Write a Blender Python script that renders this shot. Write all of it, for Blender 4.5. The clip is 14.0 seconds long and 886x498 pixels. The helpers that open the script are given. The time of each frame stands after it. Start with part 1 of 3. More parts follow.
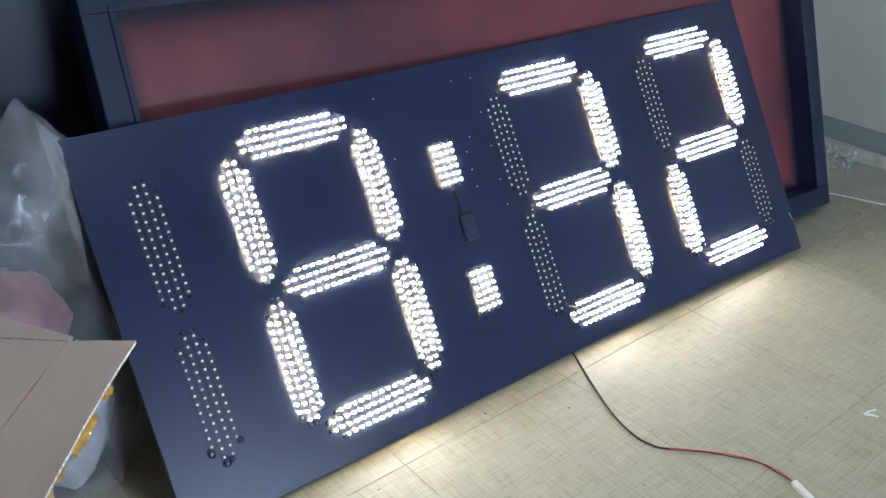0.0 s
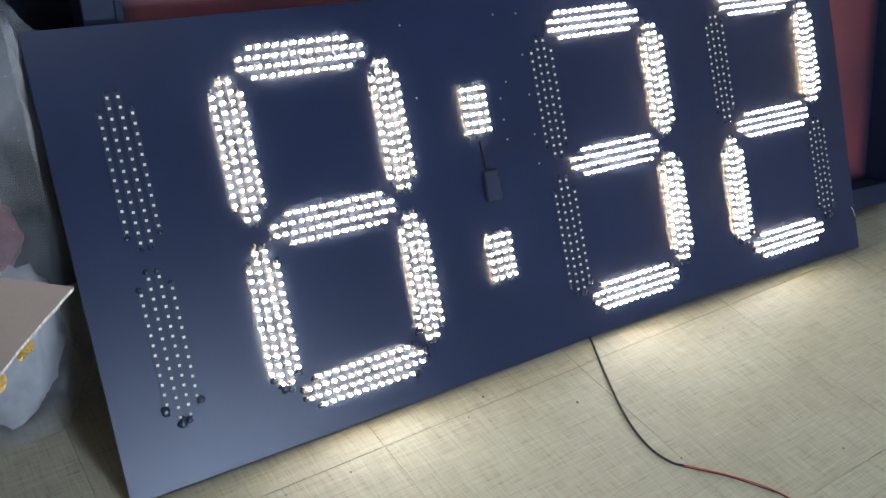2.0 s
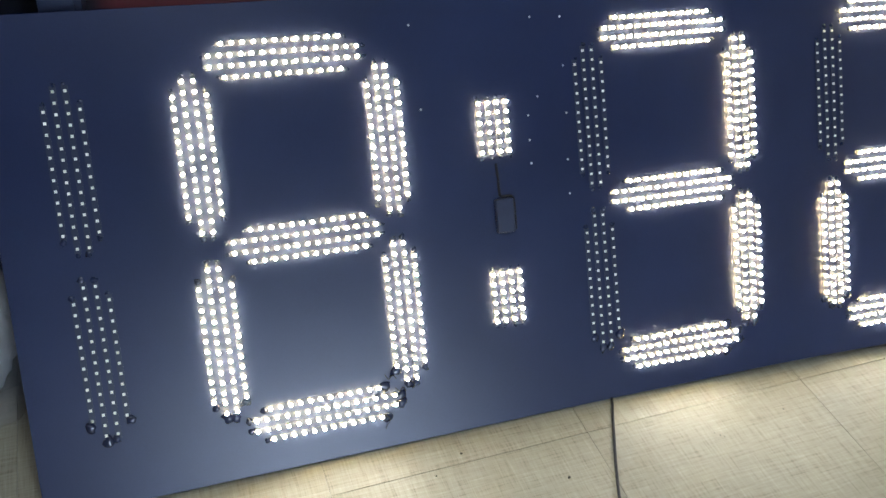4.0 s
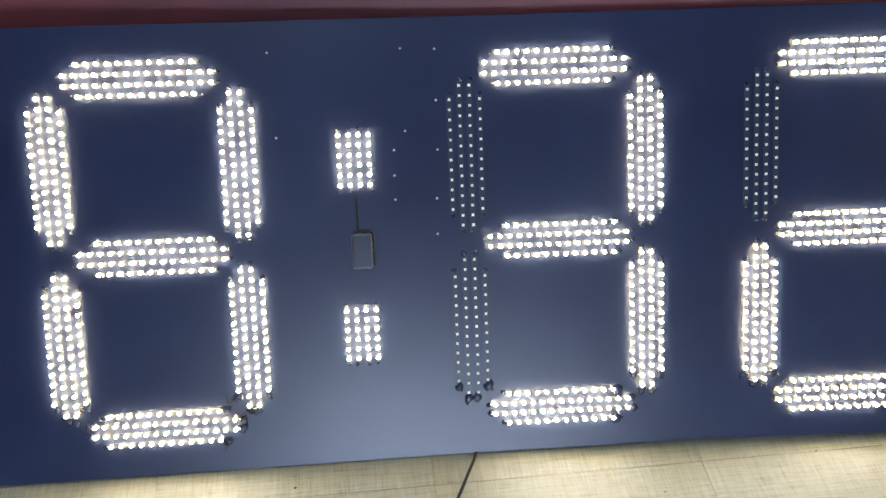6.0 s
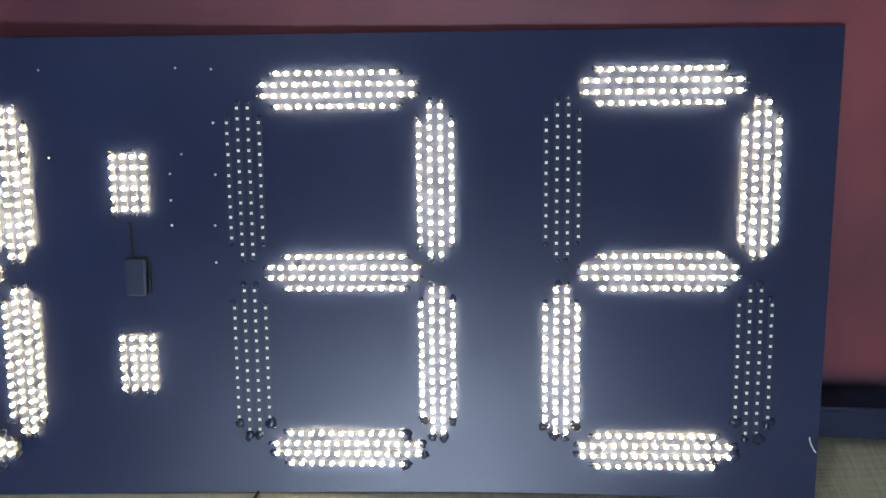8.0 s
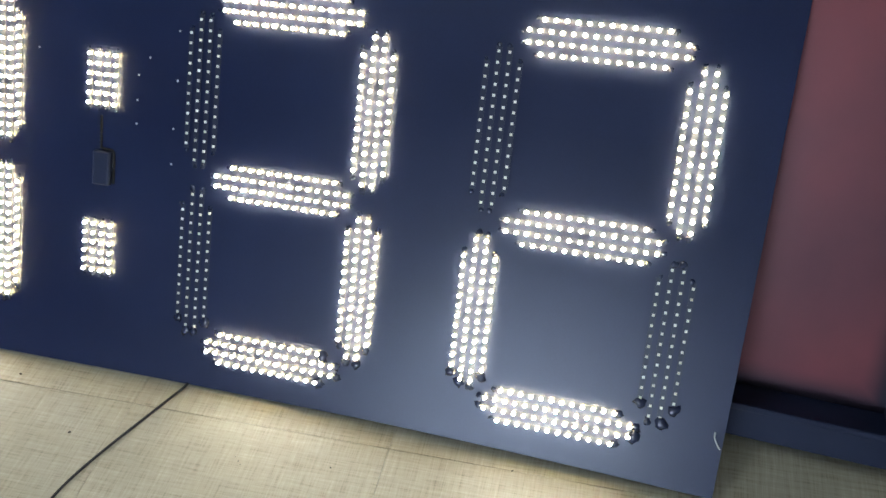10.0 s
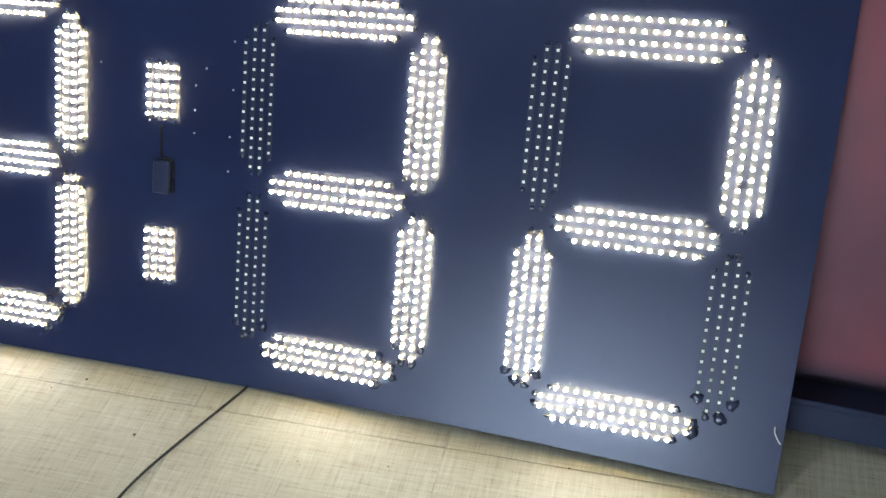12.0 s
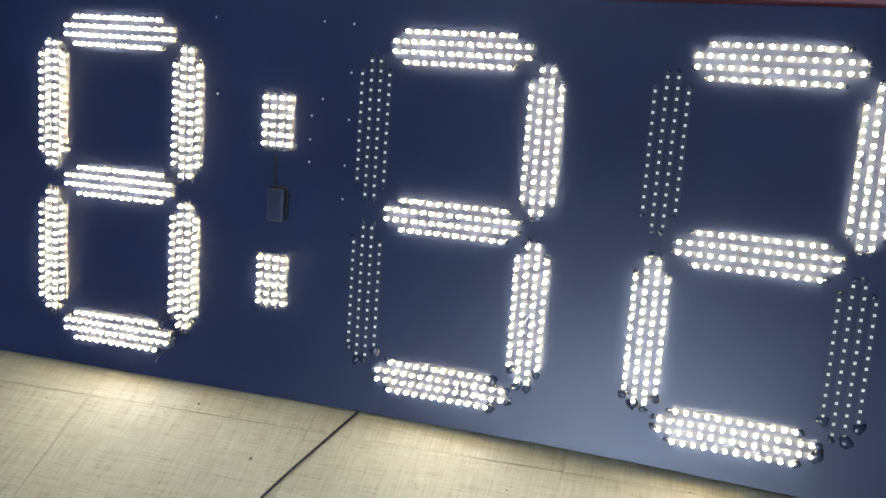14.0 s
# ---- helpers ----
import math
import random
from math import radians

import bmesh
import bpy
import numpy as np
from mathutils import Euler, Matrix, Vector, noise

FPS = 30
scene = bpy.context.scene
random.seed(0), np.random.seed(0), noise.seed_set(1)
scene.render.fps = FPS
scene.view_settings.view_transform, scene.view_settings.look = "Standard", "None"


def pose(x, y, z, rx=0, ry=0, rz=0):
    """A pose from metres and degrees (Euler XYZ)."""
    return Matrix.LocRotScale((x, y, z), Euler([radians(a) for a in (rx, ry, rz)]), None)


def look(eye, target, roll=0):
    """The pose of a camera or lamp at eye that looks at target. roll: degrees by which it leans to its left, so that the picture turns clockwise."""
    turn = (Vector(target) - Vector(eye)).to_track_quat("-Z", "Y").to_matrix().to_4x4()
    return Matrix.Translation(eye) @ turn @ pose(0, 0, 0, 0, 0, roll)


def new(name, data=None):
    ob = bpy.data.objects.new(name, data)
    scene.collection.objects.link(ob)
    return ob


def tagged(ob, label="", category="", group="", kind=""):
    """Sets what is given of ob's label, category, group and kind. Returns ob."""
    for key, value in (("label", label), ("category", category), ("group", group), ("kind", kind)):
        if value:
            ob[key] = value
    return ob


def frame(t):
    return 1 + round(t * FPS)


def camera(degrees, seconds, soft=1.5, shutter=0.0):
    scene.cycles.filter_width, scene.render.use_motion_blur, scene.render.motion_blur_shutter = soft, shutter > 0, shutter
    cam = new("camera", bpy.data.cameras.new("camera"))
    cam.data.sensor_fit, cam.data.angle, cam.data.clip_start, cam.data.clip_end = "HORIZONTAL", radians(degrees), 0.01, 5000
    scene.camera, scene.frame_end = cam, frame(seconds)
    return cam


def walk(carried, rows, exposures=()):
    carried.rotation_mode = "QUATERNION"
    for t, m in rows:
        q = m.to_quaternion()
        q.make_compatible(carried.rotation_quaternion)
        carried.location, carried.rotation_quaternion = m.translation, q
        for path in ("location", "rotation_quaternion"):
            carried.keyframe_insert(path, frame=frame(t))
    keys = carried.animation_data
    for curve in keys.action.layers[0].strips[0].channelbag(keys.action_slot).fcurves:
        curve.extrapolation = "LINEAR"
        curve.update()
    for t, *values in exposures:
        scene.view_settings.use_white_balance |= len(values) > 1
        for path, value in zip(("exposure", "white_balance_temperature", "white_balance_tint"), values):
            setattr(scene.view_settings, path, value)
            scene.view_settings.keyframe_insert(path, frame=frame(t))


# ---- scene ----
cam = camera(52.6, 14.0, soft=1.5)
PATH = [
    (0, (0.046, 0.036, 0.673), (1.124, 1.717, 0.572), -17.6),
    (0.5, (0.06, 0.109, 0.702), (1.126, 1.795, 0.561), -16.6),
    (1, (0.071, 0.162, 0.706), (1.124, 1.85, 0.507), -15.9),
    (1.5, (0.121, 0.21, 0.712), (1.157, 1.903, 0.467), -15.1),
    (2, (0.254, 0.27, 0.722), (1.244, 1.991, 0.478), -10.7),
    (2.2, (0.31, 0.288, 0.727), (1.245, 2.041, 0.498), -9.5),
    (4.3, (0.95, 0.323, 0.821), (1.401, 2.249, 0.529), -4.3),
    (4.5, (1.057, 0.282, 0.809), (1.404, 2.231, 0.525), -3.3),
    (5, (1.242, 0.21, 0.791), (1.487, 2.173, 0.5), -2.8),
    (5.5, (1.391, 0.23, 0.785), (1.574, 2.204, 0.517), -2.8),
    (6, (1.573, 0.256, 0.831), (1.698, 2.234, 0.566), -2.1),
    (6.5, (1.732, 0.267, 0.854), (1.774, 2.25, 0.593), -1.7),
    (7, (1.966, 0.234, 0.854), (1.937, 2.217, 0.593), -0.2),
    (7.5, (2.115, 0.242, 0.844), (2.056, 2.224, 0.583), -0.7),
    (8, (2.205, 0.364, 0.887), (2.146, 2.343, 0.609), -0.6),
    (8.5, (2.341, 0.448, 0.932), (2.216, 2.416, 0.597), 0.4),
    (9, (2.519, 0.443, 0.909), (2.189, 2.378, 0.524), 4.3),
    (9.2, (2.601, 0.432, 0.908), (2.213, 2.351, 0.502), 7.1),
    (11.3, (2.733, 0.389, 0.851), (2.224, 2.284, 0.465), 4.7),
    (11.5, (2.73, 0.385, 0.849), (2.211, 2.28, 0.476), 4.7),
    (12, (2.703, 0.386, 0.853), (2.168, 2.276, 0.477), 4.6),
    (12.5, (2.672, 0.36, 0.845), (2.114, 2.244, 0.473), 4.6),
    (13, (2.646, 0.334, 0.843), (2.069, 2.216, 0.491), 4.5),
    (13.5, (2.613, 0.32, 0.851), (2.02, 2.199, 0.508), 4.3),
    (14, (2.528, 0.301, 0.837), (1.93, 2.183, 0.519), 4.0),
]
# ---- path in the sign's own frame, turned so that the floor lies level ----
SCALE, LEAN = 0.7865, 31.0
HOME = pose(0, 0, 0, -LEAN, 0, 0) @ Matrix.Translation((-1.74 * SCALE, -2.1735 * SCALE, -0.105 * SCALE))
EXPOSURES = [(0, 1.0, 6180, 10), (1, 0.92, 6180, 10), (1.5, 0.8, 6180, 10), (2, 0.78, 6180, 10), (4.5, 0.8, 6430, 10), (5, 0.84, 6460, 10), (5.5, 0.8, 6500, 10), (6, 0.96, 6530, 10), (6.5, 1.12, 6550, 10), (7.5, 1.06, 6610, 10), (8.5, 0.74, 6580, 10), (9, 0.7, 6530, 10), (11.5, 0.94, 6410, 10), (12.5, 1.0, 6430, 10), (13.5, 0.88, 6440, 10), (14, 0.88, 6450, 10)]
walk(cam, [(t, HOME @ look([SCALE * v for v in eye], [SCALE * v for v in target], roll)) for t, eye, target, roll in PATH], EXPOSURES)

# ---- world and lamps ----
world = bpy.data.worlds.new("room_air")
scene.world = world
world.use_nodes = True
world.node_tree.nodes["Background"].inputs[0].default_value = (0.6, 0.65, 0.7, 1)
world.node_tree.nodes["Background"].inputs[1].default_value = 0.05
LED_POWER = 190.0
CEILING_POWER = 12.5
# strength of the unseen panel added for the sheen low on the board
SHEEN_POWER = 13.5


# ---- materials ----
def nodes_of(name):
    m = bpy.data.materials.new(name)
    m.use_nodes = True
    return m, m.node_tree.nodes, m.node_tree.links, m.node_tree.nodes["Principled BSDF"]


def ramp(nt, stops):
    r = nt.new("ShaderNodeValToRGB")
    e = r.color_ramp.elements
    e[0].position, e[0].color = stops[0][0], (*stops[0][1], 1)
    e[1].position, e[1].color = stops[-1][0], (*stops[-1][1], 1)
    for p, c in stops[1:-1]:
        k = e.new(p)
        k.color = (*c, 1)
    return r


def surface(name, dark, light, scale=8.0, rough=(0.4, 0.6), bump=0.05, fine=220.0, metal=0.0, spec=0.5, stretch=(1, 1, 1)):
    """A surface with broad staining and fine grain."""
    m, nt, ln, b = nodes_of(name)
    tc, mp = nt.new("ShaderNodeTexCoord"), nt.new("ShaderNodeMapping")
    mp.inputs["Scale"].default_value = stretch
    ln.new(tc.outputs["Object"], mp.inputs[0])
    n1, n2 = nt.new("ShaderNodeTexNoise"), nt.new("ShaderNodeTexNoise")
    n1.inputs["Scale"].default_value, n1.inputs["Detail"].default_value = scale, 5
    n2.inputs["Scale"].default_value, n2.inputs["Detail"].default_value = fine, 3
    ln.new(mp.outputs[0], n1.inputs[0])
    ln.new(mp.outputs[0], n2.inputs[0])
    mix = nt.new("ShaderNodeMath")
    mix.operation = "MULTIPLY_ADD"
    mix.inputs[1].default_value = 0.35
    ln.new(n2.outputs[0], mix.inputs[0])
    ln.new(n1.outputs[0], mix.inputs[2])
    r = ramp(nt, [(0.38, dark), (0.92, light)])
    ln.new(mix.outputs[0], r.inputs[0])
    ln.new(r.outputs[0], b.inputs["Base Color"])
    mr = nt.new("ShaderNodeMapRange")
    mr.inputs["To Min"].default_value, mr.inputs["To Max"].default_value = rough
    ln.new(n1.outputs[0], mr.inputs[0])
    ln.new(mr.outputs[0], b.inputs["Roughness"])
    bp = nt.new("ShaderNodeBump")
    bp.inputs["Strength"].default_value, bp.inputs["Distance"].default_value = bump, 0.002
    ln.new(n2.outputs[0], bp.inputs["Height"])
    ln.new(bp.outputs[0], b.inputs["Normal"])
    b.inputs["Metallic"].default_value = metal
    b.inputs["Specular IOR Level"].default_value = spec
    return m


def linen_floor():
    """Vinyl tile printed with a woven crosshatch, a little different from tile to tile."""
    m, nt, ln, b = nodes_of("linen_vinyl")
    tc = nt.new("ShaderNodeTexCoord")
    info = nt.new("ShaderNodeObjectInfo")
    off = nt.new("ShaderNodeVectorMath")
    off.operation = "MULTIPLY_ADD"
    cmb = nt.new("ShaderNodeCombineXYZ")
    for k in range(3):
        ln.new(info.outputs["Random"], cmb.inputs[k])
    ln.new(cmb.outputs[0], off.inputs[0])
    off.inputs[1].default_value = (37, 53, 11)
    ln.new(tc.outputs["Object"], off.inputs[2])
    threads = []
    for st in ((26, 560, 1), (560, 26, 1), (9, 210, 1), (210, 9, 1)):
        mp = nt.new("ShaderNodeMapping")
        mp.inputs["Scale"].default_value = st
        ln.new(off.outputs[0], mp.inputs[0])
        n = nt.new("ShaderNodeTexNoise")
        n.inputs["Scale"].default_value, n.inputs["Detail"].default_value = 1.0, 2
        ln.new(mp.outputs[0], n.inputs[0])
        threads.append(n)
    total = None
    for n in threads:
        if total is None:
            total = n.outputs[0]
            continue
        a = nt.new("ShaderNodeMath")
        ln.new(total, a.inputs[0])
        ln.new(n.outputs[0], a.inputs[1])
        total = a.outputs[0]
    mean = nt.new("ShaderNodeMath")
    mean.operation = "MULTIPLY"
    mean.inputs[1].default_value = 0.25
    ln.new(total, mean.inputs[0])
    weave = ramp(nt, [(0.36, (0.228, 0.204, 0.146)), (0.46, (0.352, 0.324, 0.240)), (0.56, (0.402, 0.373, 0.284)), (0.66, (0.48, 0.450, 0.358))])
    ln.new(mean.outputs[0], weave.inputs[0])
    big = nt.new("ShaderNodeTexNoise")
    big.inputs["Scale"].default_value, big.inputs["Detail"].default_value = 5.0, 6
    ln.new(off.outputs[0], big.inputs[0])
    dirt = ramp(nt, [(0.28, (0.90, 0.89, 0.87)), (0.60, (1.0, 1.0, 1.0))])
    ln.new(big.outputs[0], dirt.inputs[0])
    mul = nt.new("ShaderNodeMix")
    mul.data_type, mul.blend_type = "RGBA", "MULTIPLY"
    mul.inputs[0].default_value = 1.0
    ln.new(weave.outputs[0], mul.inputs[6])
    ln.new(dirt.outputs[0], mul.inputs[7])
    vor = nt.new("ShaderNodeTexVoronoi")
    vor.inputs["Scale"].default_value = 9.0
    ln.new(off.outputs[0], vor.inputs[0])
    spot = ramp(nt, [(0.018, (0.35, 0.33, 0.30)), (0.035, (1, 1, 1))])
    ln.new(vor.outputs[0], spot.inputs[0])
    mul2 = nt.new("ShaderNodeMix")
    mul2.data_type, mul2.blend_type = "RGBA", "MULTIPLY"
    mul2.inputs[0].default_value = 1.0
    ln.new(mul.outputs[2], mul2.inputs[6])
    ln.new(spot.outputs[0], mul2.inputs[7])
    ln.new(mul2.outputs[2], b.inputs["Base Color"])
    b.inputs["Roughness"].default_value = 0.42
    b.inputs["Specular IOR Level"].default_value = 0.35
    bp = nt.new("ShaderNodeBump")
    bp.inputs["Strength"].default_value, bp.inputs["Distance"].default_value = 0.25, 0.001
    ln.new(mean.outputs[0], bp.inputs["Height"])
    ln.new(bp.outputs[0], b.inputs["Normal"])
    return m


def red_board(half_w, half_h):
    """Glossy red display face whose colour fades into a black rim."""
    m, nt, ln, b = nodes_of("red_display_face")
    tc, sep = nt.new("ShaderNodeTexCoord"), nt.new("ShaderNodeSeparateXYZ")
    ln.new(tc.outputs["Object"], sep.inputs[0])
    edge = []
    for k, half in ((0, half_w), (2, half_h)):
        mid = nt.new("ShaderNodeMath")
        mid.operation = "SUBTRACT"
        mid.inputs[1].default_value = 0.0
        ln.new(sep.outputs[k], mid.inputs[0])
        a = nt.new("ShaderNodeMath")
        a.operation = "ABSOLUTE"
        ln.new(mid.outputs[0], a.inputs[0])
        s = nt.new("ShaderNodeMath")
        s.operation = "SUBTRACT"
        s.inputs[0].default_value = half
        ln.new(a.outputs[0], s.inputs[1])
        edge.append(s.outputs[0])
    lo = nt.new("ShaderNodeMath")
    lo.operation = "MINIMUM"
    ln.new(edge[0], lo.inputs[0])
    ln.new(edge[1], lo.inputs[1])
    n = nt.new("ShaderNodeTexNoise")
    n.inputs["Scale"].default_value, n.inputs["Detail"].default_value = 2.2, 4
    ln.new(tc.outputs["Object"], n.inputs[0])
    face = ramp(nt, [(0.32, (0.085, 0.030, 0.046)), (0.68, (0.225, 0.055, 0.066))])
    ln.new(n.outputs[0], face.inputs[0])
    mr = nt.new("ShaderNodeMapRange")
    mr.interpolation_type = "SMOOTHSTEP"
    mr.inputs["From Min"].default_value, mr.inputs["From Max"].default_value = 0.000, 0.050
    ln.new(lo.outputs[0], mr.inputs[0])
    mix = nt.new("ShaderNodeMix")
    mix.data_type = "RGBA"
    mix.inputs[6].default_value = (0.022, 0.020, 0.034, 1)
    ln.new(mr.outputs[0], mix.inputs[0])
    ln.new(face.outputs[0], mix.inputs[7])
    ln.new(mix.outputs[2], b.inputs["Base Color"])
    b.inputs["Roughness"].default_value = 0.42
    b.inputs["Specular IOR Level"].default_value = 0.35
    return m


def clear_film(name, tint, cover, rough=0.18):
    """Thin polythene: mostly see-through, milky in its creases, with sharp gloss."""
    m, nt, ln, b = nodes_of(name)
    tc, n = nt.new("ShaderNodeTexCoord"), nt.new("ShaderNodeTexNoise")
    n.inputs["Scale"].default_value, n.inputs["Detail"].default_value = 9.0, 8
    ln.new(tc.outputs["Object"], n.inputs[0])
    mr = nt.new("ShaderNodeMapRange")
    n.inputs["Distortion"].default_value = 0.8
    mr.inputs["From Min"].default_value, mr.inputs["From Max"].default_value = 0.36, 0.68
    mr.inputs["To Min"].default_value, mr.inputs["To Max"].default_value = cover
    ln.new(n.outputs[0], mr.inputs[0])
    b.inputs["Base Color"].default_value = (*tint, 1)
    b.inputs["Roughness"].default_value = rough
    b.inputs["Specular IOR Level"].default_value = 0.7
    folds = mr.outputs[0]
    tall = nt.new("ShaderNodeMapping")
    tall.inputs["Scale"].default_value = (1.0, 1.0, 0.28)
    tall.inputs["Rotation"].default_value = (0.0, radians(14), 0.0)
    ln.new(tc.outputs["Object"], tall.inputs[0])
    for scale, width, amount, warp in ((7.0, 0.026, 0.30, 0.5), (17.0, 0.030, 0.10, 0.8)):
        k = nt.new("ShaderNodeTexNoise")
        k.inputs["Scale"].default_value, k.inputs["Detail"].default_value, k.inputs["Distortion"].default_value = scale, 1, warp
        ln.new(tall.outputs[0], k.inputs[0])
        chain = k.outputs[0]
        for op, v in (("SUBTRACT", 0.5), ("ABSOLUTE", 0.0)):
            m2 = nt.new("ShaderNodeMath")
            m2.operation = op
            m2.inputs[1].default_value = v
            ln.new(chain, m2.inputs[0])
            chain = m2.outputs[0]
        fold = nt.new("ShaderNodeMapRange")
        fold.inputs["From Max"].default_value = width
        fold.inputs["To Min"].default_value, fold.inputs["To Max"].default_value = amount * cover[1] * 2.2, 0.0
        ln.new(chain, fold.inputs[0])
        total = nt.new("ShaderNodeMath")
        ln.new(folds, total.inputs[0])
        ln.new(fold.outputs[0], total.inputs[1])
        folds = total.outputs[0]
    ln.new(folds, b.inputs["Alpha"])
    n2 = nt.new("ShaderNodeTexNoise")
    n2.inputs["Scale"].default_value, n2.inputs["Detail"].default_value = 30.0, 3
    n2.inputs["Distortion"].default_value = 1.2
    ln.new(tc.outputs["Object"], n2.inputs[0])
    bp = nt.new("ShaderNodeBump")
    bp.inputs["Strength"].default_value, bp.inputs["Distance"].default_value = 0.35, 0.012
    ln.new(n2.outputs[0], bp.inputs["Height"])
    ln.new(bp.outputs[0], b.inputs["Normal"])
    return m


def glowing(name, colour, strength):
    m, nt, ln, b = nodes_of(name)
    b.inputs["Base Color"].default_value = (0.8, 0.8, 0.8, 1)
    b.inputs["Emission Color"].default_value = (*colour, 1)
    b.inputs["Emission Strength"].default_value = strength
    return m


FLOOR = linen_floor()
SCREED = surface("dark_joint", (0.06, 0.055, 0.045), (0.12, 0.11, 0.09), 20, (0.8, 0.9))
PAINT = surface("satin_black_paint", (0.0075, 0.0130, 0.046), (0.0140, 0.0230, 0.074), 3.0, (0.30, 0.38), 0.03, 400, 0, 0.45)
PCB = surface("black_strip_board", (0.018, 0.024, 0.050), (0.026, 0.033, 0.066), 60, (0.35, 0.5))
PACKAGE = surface("white_led_package", (0.93, 0.93, 0.89), (0.96, 0.96, 0.93), 90, (0.3, 0.45), 0.0)
PHOSPHOR = surface("yellow_phosphor", (0.95, 0.94, 0.72), (0.97, 0.96, 0.80), 200, (0.25, 0.4), 0.0)
LIT = glowing("lit_led_lens", (1.0, 0.975, 0.935), LED_POWER)
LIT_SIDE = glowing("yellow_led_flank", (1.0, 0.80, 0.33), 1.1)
# added emitter facing the board, imitates the halo around lit LEDs
HALO_GLOW = glowing("added_led_halo_glow", (1.0, 0.76, 0.34), 1.35 * LED_POWER)
GLUE = surface("dark_clear_glue", (0.008, 0.013, 0.038), (0.018, 0.026, 0.066), 120, (0.14, 0.28), 0.1, 300, 0, 0.6)
PLASTIC = surface("black_abs", (0.016, 0.022, 0.050), (0.028, 0.036, 0.075), 20, (0.3, 0.4))
STEEL = surface("dull_screw_steel", (0.35, 0.35, 0.36), (0.6, 0.6, 0.6), 80, (0.3, 0.5), 0.05, 300, 0.8)
FRAME_PAINT = surface("dark_powder_coat", (0.011, 0.016, 0.040), (0.019, 0.026, 0.060), 5, (0.42, 0.55), 0.1, 600, 0, 0.25)
DARK_SHEET = surface("dark_navy_board", (0.005, 0.008, 0.024), (0.010, 0.015, 0.040), 2, (0.45, 0.6))
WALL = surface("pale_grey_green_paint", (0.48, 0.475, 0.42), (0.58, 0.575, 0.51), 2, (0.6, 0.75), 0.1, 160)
# out-of-view walls and ceiling, made darker so they bounce less light
FAR_WALL = surface("darkened_wall_paint", (0.17, 0.18, 0.165), (0.24, 0.25, 0.225), 2, (0.6, 0.75), 0.1, 160)
FAR_CEILING = surface("darkened_ceiling_paint", (0.28, 0.28, 0.275), (0.36, 0.36, 0.35), 2, (0.7, 0.8))
WHITE = surface("white_ceiling_paint", (0.72, 0.72, 0.70), (0.82, 0.82, 0.80), 2, (0.7, 0.8))
SKIRT = surface("grey_skirting", (0.22, 0.24, 0.24), (0.30, 0.32, 0.31), 6, (0.4, 0.55))
CARD = surface("brown_cardboard", (0.57, 0.435, 0.37), (0.66, 0.515, 0.445), 4, (0.7, 0.85), 0.08, 60, 0, 0.3, (1, 2.5, 1))
CARD_SIDE = surface("yellow_brown_cardboard", (0.42, 0.28, 0.13), (0.54, 0.38, 0.20), 6, (0.65, 0.8), 0.1, 90, 0, 0.3)
CARD_EDGE = surface("corrugated_edge", (0.10, 0.085, 0.07), (0.86, 0.82, 0.76), 170, (0.7, 0.85), 0.4, 300, 0, 0.3, (1, 0.3, 0.3))
TAPE = surface("amber_packing_tape", (0.62, 0.38, 0.06), (0.80, 0.55, 0.14), 14, (0.12, 0.25), 0.3, 60, 0, 0.7)
RUBBER = surface("black_cable_sheath", (0.008, 0.008, 0.010), (0.02, 0.02, 0.022), 60, (0.5, 0.65), 0.05, 220, 0, 0.3)
RED_WIRE = surface("red_wire_jacket", (0.45, 0.03, 0.03), (0.62, 0.07, 0.06), 60, (0.35, 0.5))
NYLON = surface("white_nylon", (0.72, 0.72, 0.70), (0.84, 0.84, 0.82), 60, (0.35, 0.5), 0.0)
FOIL = surface("pale_scrap_paper", (0.40, 0.39, 0.36), (0.62, 0.61, 0.57), 14, (0.4, 0.6), 0.3, 60)
DUSTY = surface("dusty_kraft_paper", (0.28, 0.26, 0.22), (0.42, 0.39, 0.34), 9, (0.6, 0.8), 0.3, 60)
CRUMB = surface("dark_crumb", (0.03, 0.028, 0.022), (0.09, 0.08, 0.06), 200, (0.7, 0.9))
PINK = surface("red_wrapped_goods", (0.17, 0.060, 0.070), (0.30, 0.135, 0.145), 14, (0.35, 0.5), 0.2, 50)
MILKY = surface("white_wrapped_goods", (0.36, 0.37, 0.38), (0.60, 0.61, 0.61), 12, (0.35, 0.5), 0.2, 50)
FILM = clear_film("clear_polythene", (0.70, 0.73, 0.80), (0.07, 0.20), 0.14)
FILM_THIN = clear_film("thin_polythene", (0.75, 0.76, 0.74), (0.12, 0.5), 0.2)
SHEEN_GLOW = glowing("sheen_panel_glow", (0.64, 0.78, 1.0), SHEEN_POWER)
TUBE = glowing("ceiling_diffuser", (0.80, 0.92, 1.0), CEILING_POWER)


# ---- builders ----
def part(name, bm, material, parent=None, label="", place=None):
    me = bpy.data.meshes.new(name)
    bm.to_mesh(me)
    bm.free()
    for mt in (material if isinstance(material, (list, tuple)) else [material]):
        me.materials.append(mt)
    ob = new(name, me)
    if parent is not None:
        ob.parent = parent
    if place is not None:
        ob.matrix_basis = place
    if label:
        ob["label"] = label
    return ob


def thing(name, label, category, place=None, group="", kind=""):
    ob = new(name)
    ob.empty_display_size = 0.05
    if place is not None:
        ob.matrix_basis = place
    return tagged(ob, label, category, group, kind)


